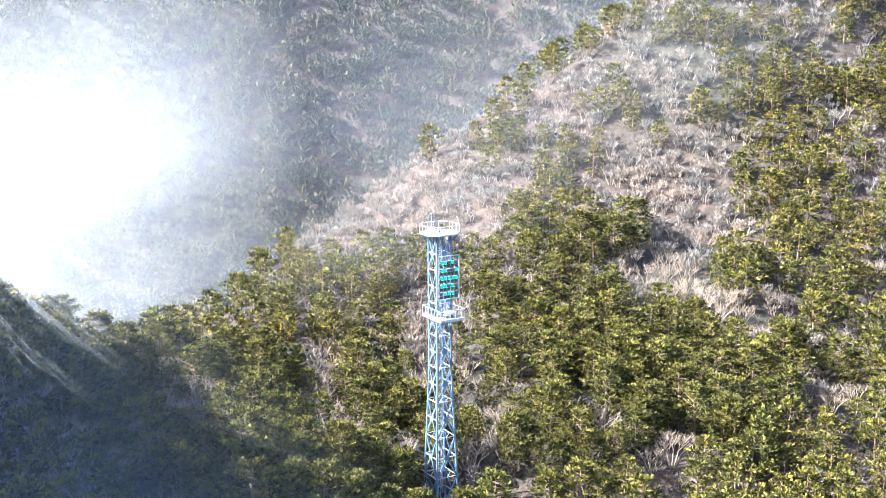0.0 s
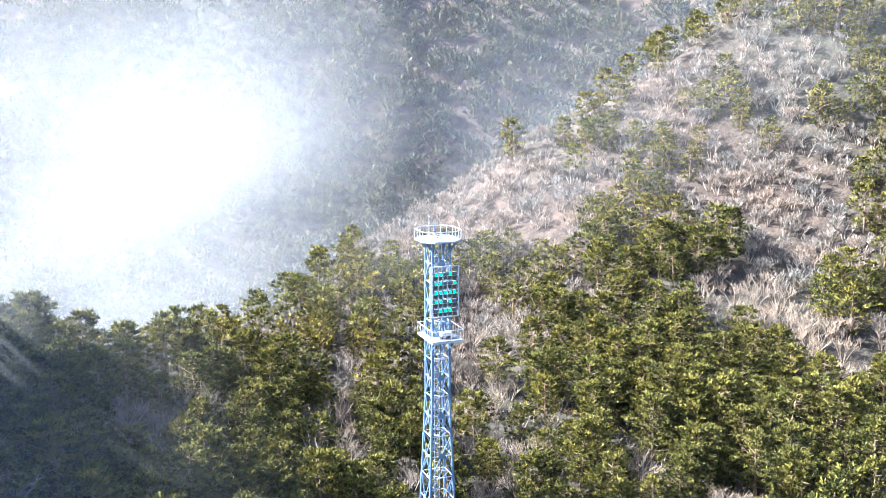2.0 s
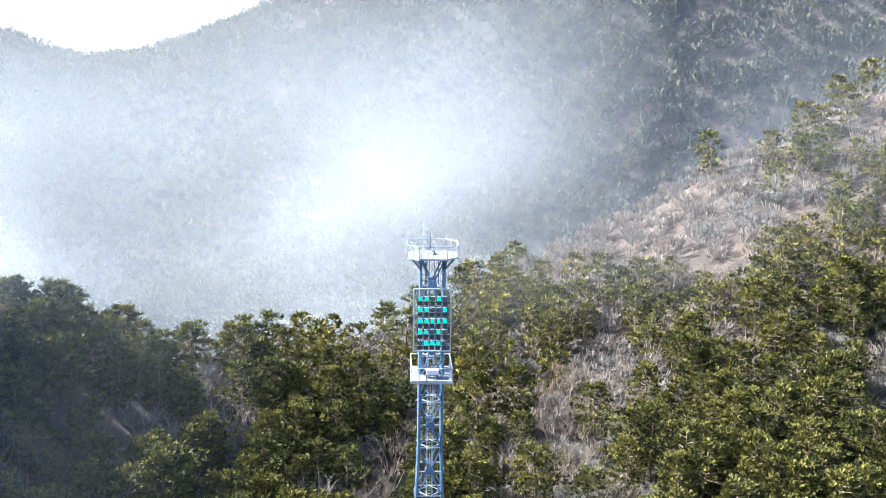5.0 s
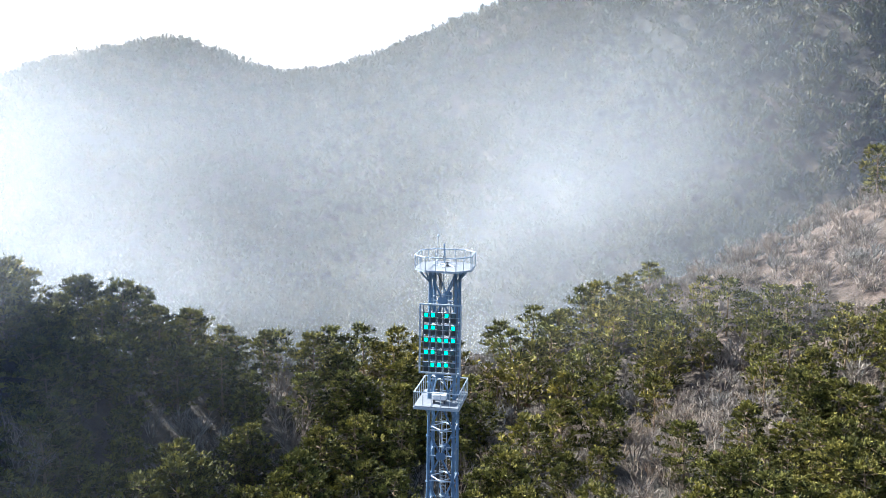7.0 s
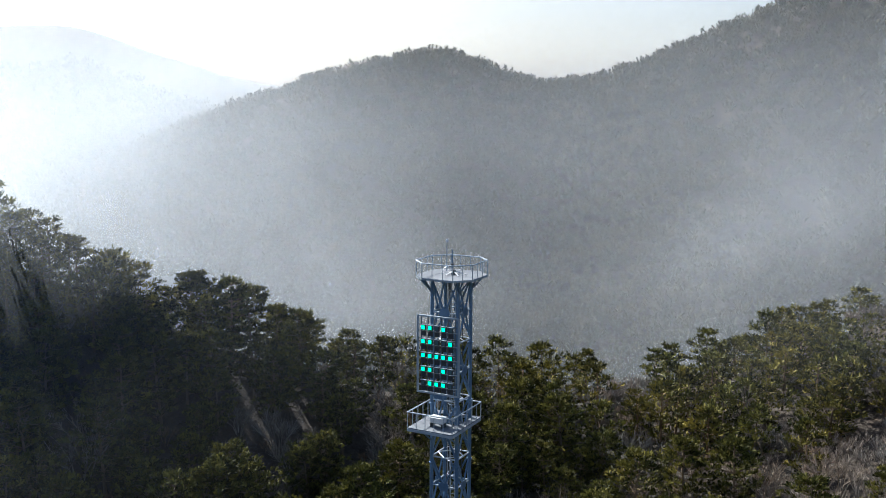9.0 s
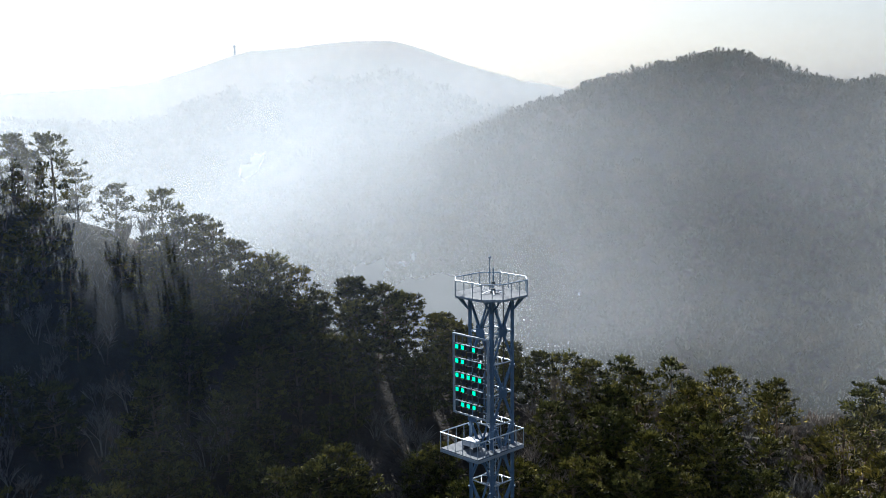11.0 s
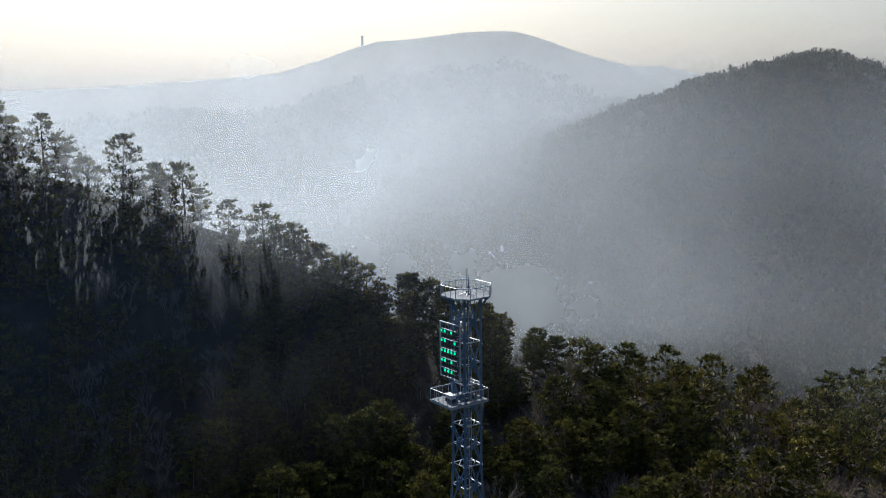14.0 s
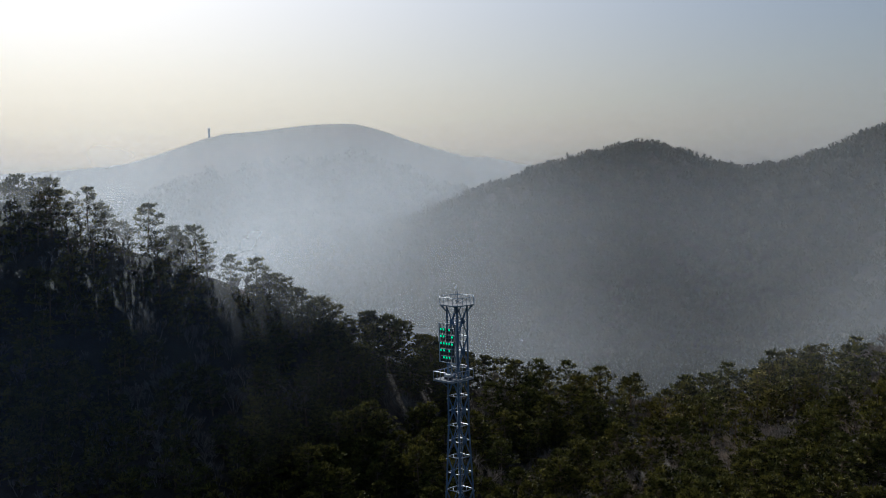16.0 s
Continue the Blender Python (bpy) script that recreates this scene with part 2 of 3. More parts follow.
def mist_bank(name, r, az0, az1, low, high, cover, thin, scale, sink, edge, label, wave=0.0):
    """A curtain of mist along an arc round the tower. It thins out from the height thin to its top, towards its
    two ends over edge degrees, and where it touches the ground over sink metres."""
    verts, faces, dens, n, m = [], [], [], 120, 40
    for i in range(n + 1):
        deg = az0 + (az1 - az0) * i / n
        a = radians(deg)
        rr = r * (1 + wave * math.sin(5 * a))
        for j in range(m + 1):
            z = low + (high - low) * j / m
            lean = 1 + 0.05 * j / m
            x, y = rr * lean * math.sin(a), rr * lean * math.cos(a)
            verts.append((x, y, z))
            dens.append(cover * ease((high - z) / (high - thin)) * ease((z - land(x, y)) / sink) * ease((deg - az0) / edge) * ease((az1 - deg) / edge))
    for i in range(n):
        for j in range(m):
            k = i * (m + 1) + j
            faces.append((k, k + m + 1, k + m + 2, k + 1))
    me = bpy.data.meshes.new(name)
    me.from_pydata(verts, [], faces)
    me.materials.append(mist_material(name, scale))
    me.attributes.new("veil", 'FLOAT', 'POINT').data.foreach_set("value", dens)
    me.polygons.foreach_set("use_smooth", [True] * len(me.polygons))
    return tagged(new(name, me), label, "mist", kind="stuff")


mist_bank("valley_mist", 200, -30, 110, VALLEY - 5, 75, 0.27, -45, 0.012, 26, 26, "white morning mist hanging in the valley behind the ridge", 0.03)
mist_bank("valley_mist", 245, -28, 115, VALLEY - 5, 150, 0.27, -10, 0.010, 36, 36, "white morning mist hanging in the deep valley", 0.04)
mist_bank("valley_mist", 215, -105, -10, VALLEY - 5, 85, 0.38, -30, 0.010, 30, 30, "bright morning mist filling the valley towards the sun", 0.03)
mist_bank("hill_mist", 290, -110, 85, VALLEY - 5, 110, 0.16, -20, 0.008, 50, 15, "pale haze drifting in front of the wooded mountain")
mist_bank("hill_mist", 320, -120, -26, VALLEY - 5, 110, 0.34, 0, 0.008, 60, 26, "bright haze on the sunward flank of the mountain")
mist_bank("distant_haze", 640, -130, 60, VALLEY - 5, 170, 0.52, 0, 0.0025, 120, 15, "thick bright haze before the distant mountain")


def mist_blanket(x0, x1, y0, y1, rise, cover, scale, edge, label):
    """A thin sheet of mist that lies on the treetops of a slope and thins out towards its rim and the valley side."""
    n, m = 60, 60
    verts, faces, dens = [], [], []
    for i in range(n + 1):
        for j in range(m + 1):
            x, y = x0 + (x1 - x0) * i / n, y0 + (y1 - y0) * j / m
            verts.append((x, y, near_canopy(x, y) + rise + 1.5 * noise.noise((x * 0.05, y * 0.05, 6.4))))
            dens.append(cover * ease((x - x0) / edge) * ease((x1 - x) / edge) * ease((y - y0) / edge) * ease((line(CREST_Y, x) + 3 - y) / 18))
    for i in range(n):
        for j in range(m):
            k = i * (m + 1) + j
            faces.append((k, k + m + 1, k + m + 2, k + 1))
    me = bpy.data.meshes.new("slope_mist")
    me.from_pydata(verts, [], faces)
    me.materials.append(mist_material("slope_mist", scale))
    me.attributes.new("veil", 'FLOAT', 'POINT').data.foreach_set("value", dens)
    me.polygons.foreach_set("use_smooth", [True] * len(me.polygons))
    return tagged(new("slope_mist", me), label, "mist", kind="stuff")


mist_blanket(-130, -14, -120, 62, 7.0, 0.24, 0.03, 36, "thin grey mist drifting over the wooded slope")
mist_blanket(-10, 190, 40, 110, 3.0, 0.07, 0.03, 30, "pale sunlit haze over the dry slope")


# ---- lattice tower ----
TOP, LOWER, BASE = 28.1, 17.25, -11.0
tower = thing("lattice_tower", (0, 0, BASE), "tall grey square steel lattice tower, tinted with the sky's blue, rising out of the pines", "tower")


def half(z):
    """Half the tower's width at a height."""
    return 1.05 if z > 10 else 1.05 + (10 - z) * 0.036


def tpart(name, bm, mat, label="", parent=None):
    ob = part(name, bm, mat, parent or tower, label)
    if parent is None:
        ob.location = (0, 0, -BASE)
    return ob


for sx, sy in ((-1, -1), (1, -1), (1, 1), (-1, 1)):
    bm = bmesh.new()
    for z0, z1 in ((BASE, 10.0), (10.0, TOP - 0.05)):
        rod(bm, (sx * half(z0), sy * half(z0), z0), (sx * half(z1), sy * half(z1), z1), 0.14, 0.13, 12)
    for z in (-5, 0, 5, 10, 14, 18.6, 23):
        rod(bm, (sx * half(z), sy * half(z), z - 0.05), (sx * half(z), sy * half(z), z + 0.05), 0.21, sides=12)
    tpart("leg", bm, STEEL)
LEVELS = [-10.6, -8.0, -5.2, -2.4, 0.4, 3.0, 5.4, 7.8, 10.1, 12.3, 14.5, 16.7, 18.9, 21.1, 23.3, 25.5, 27.85]
FACES = [((-1, -1), (1, -1)), ((1, -1), (1, 1)), ((1, 1), (-1, 1)), ((-1, 1), (-1, -1))]
for f, (p, q) in enumerate(FACES):
    for i, z in enumerate(LEVELS):
        h = half(z)
        a, b = Vector((p[0] * h, p[1] * h, z)), Vector((q[0] * h, q[1] * h, z))
        tpart("girt", rod(bmesh.new(), a, b, 0.055, sides=8), PALE)
        if i + 1 == len(LEVELS):
            continue
        z1 = LEVELS[i + 1]
        h1 = half(z1)
        c, d = Vector((p[0] * h1, p[1] * h1, z1)), Vector((q[0] * h1, q[1] * h1, z1))
        out = Vector(((p[0] + q[0]) / 2, (p[1] + q[1]) / 2, 0)).normalized()
        mid_low, mid_top = (a + b) / 2, (c + d) / 2
        # braces run to the middle of every other girt
        ends = ((a, mid_top), (b, mid_top)) if i % 2 == 0 else ((mid_low, c), (mid_low, d))
        for s, e in ends:
            tpart("brace", bar(bmesh.new(), s + out * 0.03, e + out * 0.03, 0.13, 0.09, out), STEEL)
        node = mid_top if i % 2 == 0 else mid_low
        if i % 2 == 0:
            bm = bmesh.new()
            side = (b - a).normalized()
            ring = [(-0.34, -0.30), (0.34, -0.30), (0.44, 0), (0.34, 0.30), (-0.34, 0.30), (-0.44, 0)]
            vs = [[bm.verts.new(node + side * u + Vector((0, 0, v)) + out * (0.06 + w)) for u, v in ring] for w in (0, 0.03)]
            bm.faces.new(vs[1])
            bm.faces.new(vs[0][::-1])
            for k in range(6):
                bm.faces.new((vs[0][k], vs[0][(k + 1) % 6], vs[1][(k + 1) % 6], vs[1][k]))
            bmesh.ops.recalc_face_normals(bm, faces=bm.faces)
            tpart("gusset_plate", bm, STEEL)
for z in LEVELS[2::2]:
    h = half(z)
    bm = bmesh.new()
    mids = [Vector((0, -h, z)), Vector((h, 0, z)), Vector((0, h, z)), Vector((-h, 0, z))]
    for k in range(4):
        rod(bm, mids[k], mids[(k + 1) % 4], 0.04, sides=6)
    tpart("plan_brace", bm, PALE)

# caged ladder and cable riser inside the tower
bm = bmesh.new()
for x in (-0.22, 0.22):
    rod(bm, (x, 0.45, BASE + 1), (x, 0.45, TOP), 0.03, sides=6)
tpart("ladder_rail", bm, PALE)
rung = None
for k in range(118):
    z = BASE + 1.2 + 0.3 * k
    if rung is None:
        rung = tpart("rung", rod(bmesh.new(), (-0.22, 0.45, 0), (0.22, 0.45, 0), 0.016, sides=5), PALE)
        rung.location.z = z - BASE
    else:
        r = new("rung", rung.data)
        r.parent, r.location = tower, (0, 0, z - BASE)
bm = bmesh.new()
z = BASE + 3
while z < TOP - 1:
    hoop = [Vector((0.36 * math.cos(a), 0.42 - 0.62 * math.sin(a), z)) for a in [math.pi * k / 6 for k in range(7)]]
    loop(bm, hoop, 0.02, closed=False, sides=5)
    z += 1.1
for a in (0.6, math.pi / 2, math.pi - 0.6):
    rod(bm, (0.36 * math.cos(a), 0.42 - 0.62 * math.sin(a), BASE + 3), (0.36 * math.cos(a), 0.42 - 0.62 * math.sin(a), TOP - 1.2), 0.016, sides=5)
tpart("ladder_cage", bm, PALE)
bm = bmesh.new()
for x, y in ((-0.55, 0.7), (-0.47, 0.74), (-0.62, 0.62), (0.6, 0.65)):
    rod(bm, (x, y, BASE + 0.5), (x, y, TOP - 0.3), 0.035, sides=6)
tpart("cable_riser", bm, DARK, "black cables strapped to a tray")

# upper eight-sided platform
A, C = 2.28, 1.04
OCT = [(-A + C, -A), (A - C, -A), (A, -A + C), (A, A - C), (A - C, A), (-A + C, A), (-A, A - C), (-A, -A + C)]


def prism(bm, ring, z0, z1):
    lo, hi = [bm.verts.new((x, y, z0)) for x, y in ring], [bm.verts.new((x, y, z1)) for x, y in ring]
    n = len(ring)
    bm.faces.new(hi), bm.faces.new(lo[::-1])
    for k in range(n):
        bm.faces.new((lo[k], lo[(k + 1) % n], hi[(k + 1) % n], hi[k]))
    return bm


upper = tpart("upper_platform", prism(bmesh.new(), OCT, TOP, TOP + 0.07), DECK, "eight-sided galvanised steel platform")
bm = bmesh.new()
for k in range(8):
    p, q = OCT[k], OCT[(k + 1) % 8]
    bar(bm, (*p, TOP - 0.02), (*q, TOP - 0.02), 0.05, 0.14)
part("edge_beam", bm, PALE, upper)
RAIL = TOP + 1.12
part("handrail", loop(bmesh.new(), [Vector((x, y, RAIL)) for x, y in OCT], 0.048), PALE, upper, "pale round handrail")
for k in range(8):
    p, q = Vector((*OCT[k], 0)), Vector((*OCT[(k + 1) % 8], 0))
    n = 3 if (q - p).length > 1.6 else 2
    for i in range(n):
        s = p + (q - p) * i / n
        part("baluster", rod(bmesh.new(), s + Vector((0, 0, TOP)), s + Vector((0, 0, RAIL)), 0.042 if i == 0 else 0.03, sides=6), PALE, upper)
for x, y in ((-1, -1), (1, -1), (1, 1), (-1, 1)):
    for dx, dy in ((x * 0.95, y * 0.15), (x * 0.15, y * 0.95), (x * 0.7, y * 0.7)):
        bm = bmesh.new()
        s, e = Vector((x * 1.07, y * 1.07, TOP - 1.15)), Vector((x * 1.07 + dx, y * 1.07 + dy, TOP - 0.05))
        bar(bm, s, e, 0.11, 0.09)
        part("knee_bracket", bm, STEEL, upper)

# lower square platform
X0, X1, Y0, Y1 = -1.85, 1.8, -3.3, 1.4
lower = tpart("lower_platform", box(bmesh.new(), (X0, Y0, LOWER - 0.08), (X1, -1.22, LOWER), 0.01), DECK, "galvanised steel service platform")
bm = bmesh.new()
box(bm, (X0, -1.22, LOWER - 0.08), (-1.2, Y1, LOWER))
box(bm, (1.2, -1.22, LOWER - 0.08), (X1, Y1, LOWER))
box(bm, (-1.2, 1.2, LOWER - 0.08), (1.2, Y1, LOWER))
part("side_walkway", bm, DECK, lower)
bm = bmesh.new()
for a, b in (((X0, Y0), (X1, Y0)), ((X1, Y0), (X1, Y1)), ((X1, Y1), (X0, Y1)), ((X0, Y1), (X0, Y0)), ((X0, -1.2), (X1, -1.2))):
    bar(bm, (*a, LOWER - 0.17), (*b, LOWER - 0.17), 0.08, 0.2)
part("edge_beam", bm, PALE, lower)
LR = LOWER + 1.16
part("handrail", loop(bmesh.new(), [Vector(p) for p in ((X0, Y1, LR), (X0, Y0, LR), (X1, Y0, LR), (X1, Y1, LR))], 0.048), PALE, lower, "pale round handrail")
for a, b, n in (((X0, Y0), (X1, Y0), 5), ((X1, Y0), (X1, Y1), 6), ((X1, Y1), (X0, Y1), 5), ((X0, Y1), (X0, Y0), 6)):
    for i in range(n):
        x, y = a[0] + (b[0] - a[0]) * i / n, a[1] + (b[1] - a[1]) * i / n
        part("baluster", rod(bmesh.new(), (x, y, LOWER), (x, y, LR), 0.03, sides=6), PALE, lower)
for x in (-1.05, 1.05):
    part("knee_bracket", bar(bmesh.new(), (x, -1.1, LOWER - 1.5), (x, -2.8, LOWER - 0.2), 0.1, 0.1), STEEL, lower)

# rods on the top platform
rod_thing = thing("lightning_rod", (-0.78, 0.7, TOP + 0.07), "slender grey lightning rod with a pointed finial", "lightning rod")
bm = rod(bmesh.new(), (0, 0, 0), (0, 0, 2.3), 0.05, 0.03, 8)
part("pole", bm, PALE, rod_thing)
bm = bmesh.new()
bmesh.ops.create_icosphere(bm, subdivisions=2, radius=0.1, matrix=Matrix.Translation((0, 0, 2.38)))
rod(bm, (0, 0, 2.4), (0, 0, 2.62), 0.02, 0.004, 6)
part("finial", bm, PALE, rod_thing)
bm = bmesh.new()
for k in range(3):
    a = 2 * math.pi * k / 3
    bar(bm, (0, 0, 0.45), (0.55 * math.cos(a), 0.55 * math.sin(a), 0.02), 0.04, 0.04)
part("stay", bm, PALE, rod_thing)
ant = thing("antenna_pole", (-0.2, 0.45, TOP + 0.07), "short grey antenna pole on a bracket", "antenna")
part("pole", rod(bmesh.new(), (0, 0, 0), (0, 0, 1.75), 0.045, sides=8), STEEL, ant)
part("clamp", box(bmesh.new(), (-0.1, -0.1, 0.5), (0.1, 0.1, 0.75), 0.02), DARK, ant)
base_ring = thing("mounting_frame", (0.1, 0.1, TOP + 0.07), "dark steel mounting frame with pale arms on the platform floor", "frame")
bm = bmesh.new()
for k in range(6):
    a = 2 * math.pi * k / 6 + 0.3
    bar(bm, (0.15 * math.cos(a), 0.15 * math.sin(a), 0.22), (0.95 * math.cos(a), 0.95 * math.sin(a), 0.04), 0.09, 0.05)
part("arm", bm, WHITE, base_ring)
part("hub", rod(bmesh.new(), (0, 0, 0), (0, 0, 0.34), 0.2, 0.16, 12), DARK, base_ring)

# floodlight panel
PW, PZ0, PZ1, PY = 1.66, 19.65, 25.45, -2.1
panel = thing("light_panel", (0, PY, PZ0), "steel rack of square green signal lamps, some lit", "light panel")
H = PZ1 - PZ0
for x in (-PW, PW):
    part("upright", box(bmesh.new(), (x - 0.06, -0.07, 0), (x + 0.06, 0.09, H), 0.012), PALE, panel)
for z in (0.06, H - 0.06):
    part("crossbar", box(bmesh.new(), (-PW + 0.065, -0.06, z - 0.06), (PW - 0.065, 0.08, z + 0.06), 0.012), PALE, panel)
COLS = [-1.10 + 0.55 * i for i in range(5)]
for i in range(6):
    x = -1.375 + 0.55 * i
    part("mullion", box(bmesh.new(), (x - 0.035, 0.0, 0.125), (x + 0.035, 0.07, H - 0.125)), DECK, panel)
ROWS = [4.7, 3.68, 2.65, 1.63, 0.6]
for z in ROWS:
    part("lamp_rail", box(bmesh.new(), (-PW + 0.065, -0.05, z - 0.03), (PW - 0.065, -0.004, z + 0.03)), PALE, panel)
    part("lamp_rail", box(bmesh.new(), (-PW + 0.065, -0.05, z + 0.36), (PW - 0.065, -0.004, z + 0.40)), DECK, panel)
ON = ["11010", "11001", "11111", "11010", "01110"]
for row, z in zip(ON, ROWS):
    for k, (x, on) in enumerate(zip(COLS, row)):
        bm = bmesh.new()
        box(bm, (x - 0.19, -0.24, z + 0.035), (x + 0.19, -0.055, z + 0.42), 0.02)
        lamp = part("signal_lamp", bm, DARK, panel, "square lamp, lit green" if on == "1" else "square lamp, unlit")
        part("lens", box(bmesh.new(), (x - 0.135, -0.262, z + 0.09), (x + 0.135, -0.244, z + 0.365), 0.008), LIT if on == "1" else UNLIT, lamp)
        part("hood", box(bmesh.new(), (x - 0.2, -0.275, z + 0.425), (x + 0.2, -0.06, z + 0.445)), PALE, lamp)
        part("driver_box", box(bmesh.new(), (x - 0.19, -0.16, z - 0.40), (x + 0.19, -0.055, z - 0.04), 0.015), DARK, lamp)
for x in (-0.9, 0.9):
    for z in (0.5, 2.7, 4.9):
        part("bracket", bar(bmesh.new(), (x, 0.09, z), (x, 0.97, z), 0.09, 0.09), STEEL, panel)

# equipment on the lower platform
cab = thing("equipment_box", (0.05, -2.15, LOWER), "white metal equipment box on a dark stand on the lower platform", "equipment box")
part("body", box(bmesh.new(), (-0.55, -0.32, 0.34), (0.55, 0.32, 0.72), 0.03), WHITE, cab)
part("lid", box(bmesh.new(), (-0.6, -0.37, 0.725), (0.6, 0.37, 0.77), 0.015), WHITE, cab)
for x in (-0.45, 0.45):
    part("stand", box(bmesh.new(), (x - 0.06, -0.28, 0), (x + 0.06, 0.28, 0.335), 0.01), DARK, cab)
tri = thing("panel_stand", (0, -2.05, LOWER), "grey steel trestle carrying the lamp rack", "stand")
for s in (-1, 1):
    part("strut", bar(bmesh.new(), (s * 0.75, 0.75, 0.0), (s * 0.2, 0.12, PZ0 - LOWER - 0.02), 0.1, 0.1), STEEL, tri)
part("head", box(bmesh.new(), (-0.34, -0.02, PZ0 - LOWER - 0.35), (0.34, 0.18, PZ0 - LOWER - 0.01), 0.02), STEEL, tri)


# ---- trees ----
def blade(bm, base, tip, width, up):
    d = tip - base
    s = d.cross(up)
    s = s.normalized() * width if s.length > 1e-5 else Vector((width, 0, 0))
    bm.faces.new([bm.verts.new(p) for p in (base + s, tip, base - s)])


def tuft(bm, rng, at, way, size, blades):
    """A spray of needles: narrow fans that spread from one point and stay one island."""
    c = bm.verts.new(at)
    for k in range(blades):
        w = (way + Vector((rng.uniform(-1, 1), rng.uniform(-1, 1), rng.uniform(-0.55, 0.75)))).normalized()
        tip = at + w * size * rng.uniform(0.6, 1.15)
        s = w.cross(Vector((rng.uniform(-1, 1), rng.uniform(-1, 1), rng.uniform(-1, 1)))).normalized() * size * rng.uniform(0.09, 0.17)
        bm.faces.new((c, bm.verts.new(tip + s), bm.verts.new(tip - s)))


def pine_meshes(seed, height, spread, whorls, limbs, tufts, blades, size, every=1, low=0.30):
    """Trunk with limbs, and crown, of a pine whose tiers of branches lift at their ends."""
    rng = random.Random(seed)
    wood, crown = bmesh.new(), bmesh.new()
    lean = Vector((rng.uniform(-0.5, 0.5), rng.uniform(-0.5, 0.5), 0))
    pts = [Vector((0, 0, -0.8)), Vector((0, 0, height * 0.35)) + lean * 0.4, Vector((0, 0, height * 0.7)) + lean * 0.8, Vector((0, 0, height)) + lean]
    for a, b, r0, r1 in zip(pts, pts[1:], (0.17, 0.13, 0.085), (0.13, 0.085, 0.03)):
        rod(wood, a, b, r0, r1, 6)

    def stem(f):
        i = min(2, int(f * 3))
        return pts[i] + (pts[i + 1] - pts[i]) * (f * 3 - i)
    for w in range(whorls):
        f = low + (0.98 - low) * w / (whorls - 1)
        root = stem(f)
        reach = spread * (0.35 + 0.75 * math.sin(math.pi * min(1, 0.28 + 0.72 * (1 - (f - low) / (1 - low)) * 0.9))) * (1.08 - 0.75 * ((f - low) / (1 - low)) ** 1.6)
        turn = rng.uniform(0, 6.3)
        for k in range(limbs):
            if rng.random() < 0.12:
                continue
            a = turn + 2 * math.pi * k / limbs + rng.uniform(-0.4, 0.4)
            out = Vector((math.cos(a), math.sin(a), 0))
            length = reach * rng.uniform(0.6, 1.2)
            end = root + out * length + Vector((0, 0, rng.uniform(-0.05, 0.4) * length + 0.15))
            if k % every == 0:
                rod(wood, root, end, 0.05, 0.012, 3)
            for q in range(tufts):
                g = 0.4 + 0.62 * (q + rng.random()) / tufts
                side = out.cross(Vector((0, 0, 1))) * rng.uniform(-0.36, 0.36) * length * (0.6 + 0.4 * g)
                at = root + (end - root) * g + side + Vector((0, 0, rng.uniform(-0.06, 0.16)))
                tuft(crown, rng, at, (out * 0.75 + Vector((0, 0, 0.6))), size * rng.uniform(0.75, 1.25), blades)
    for q in range(5):
        tuft(crown, rng, pts[3] + Vector((rng.uniform(-.2, .2), rng.uniform(-.2, .2), rng.uniform(-0.4, 0.15))), Vector((0, 0, 1)), size, blades)
    return wood, crown


def bare_mesh(seed, height, forks, twigs, sides=3, r=0.09, wide=1.0):
    """A leafless tree or shrub: stems that fork into fans of fine twigs."""
    rng = random.Random(seed)
    bm = bmesh.new()
    for s in range(forks):
        a = 2 * math.pi * s / forks + rng.uniform(-0.5, 0.5)
        out = Vector((math.cos(a), math.sin(a), 0))
        root = out * 0.12 + Vector((0, 0, -0.6))
        fork = root + out * height * rng.uniform(0.1, 0.24) + Vector((0, 0, height * rng.uniform(0.36, 0.5)))
        rod(bm, root, fork, r, r * 0.6, 4)
        for k in range(3):
            way = (out * rng.uniform(0.1, 0.9) + Vector((rng.uniform(-.6, .6), rng.uniform(-.6, .6), 1.0))).normalized()
            limb = fork + way * height * rng.uniform(0.22, 0.36)
            rod(bm, fork, limb, r * 0.55, r * 0.28, sides)
            for q in range(twigs):
                g = rng.uniform(0.2, 1.0)
                at = fork + (limb - fork) * g
                w = (way + Vector((rng.uniform(-.9, .9), rng.uniform(-.9, .9), rng.uniform(-.2, .7)))).normalized()
                tip = at + w * height * rng.uniform(0.14, 0.3)
                blade(bm, at, tip, wide * (0.022 + 0.012 * rng.random()), Vector((rng.uniform(-1, 1), rng.uniform(-1, 1), rng.uniform(-1, 1))))
                w2 = (w + Vector((rng.uniform(-.8, .8), rng.uniform(-.8, .8), rng.uniform(-.3, .6)))).normalized()
                mid = at + (tip - at) * 0.5
                blade(bm, mid, mid + w2 * height * rng.uniform(0.08, 0.18), 0.018 * wide, Vector((rng.uniform(-1, 1), rng.uniform(-1, 1), 0.3)))
    return bm


def mesh_of(name, bm, mat):
    me = bpy.data.meshes.new(name)
    bm.to_mesh(me)
    bm.free()
    me.materials.append(mat)
    return me


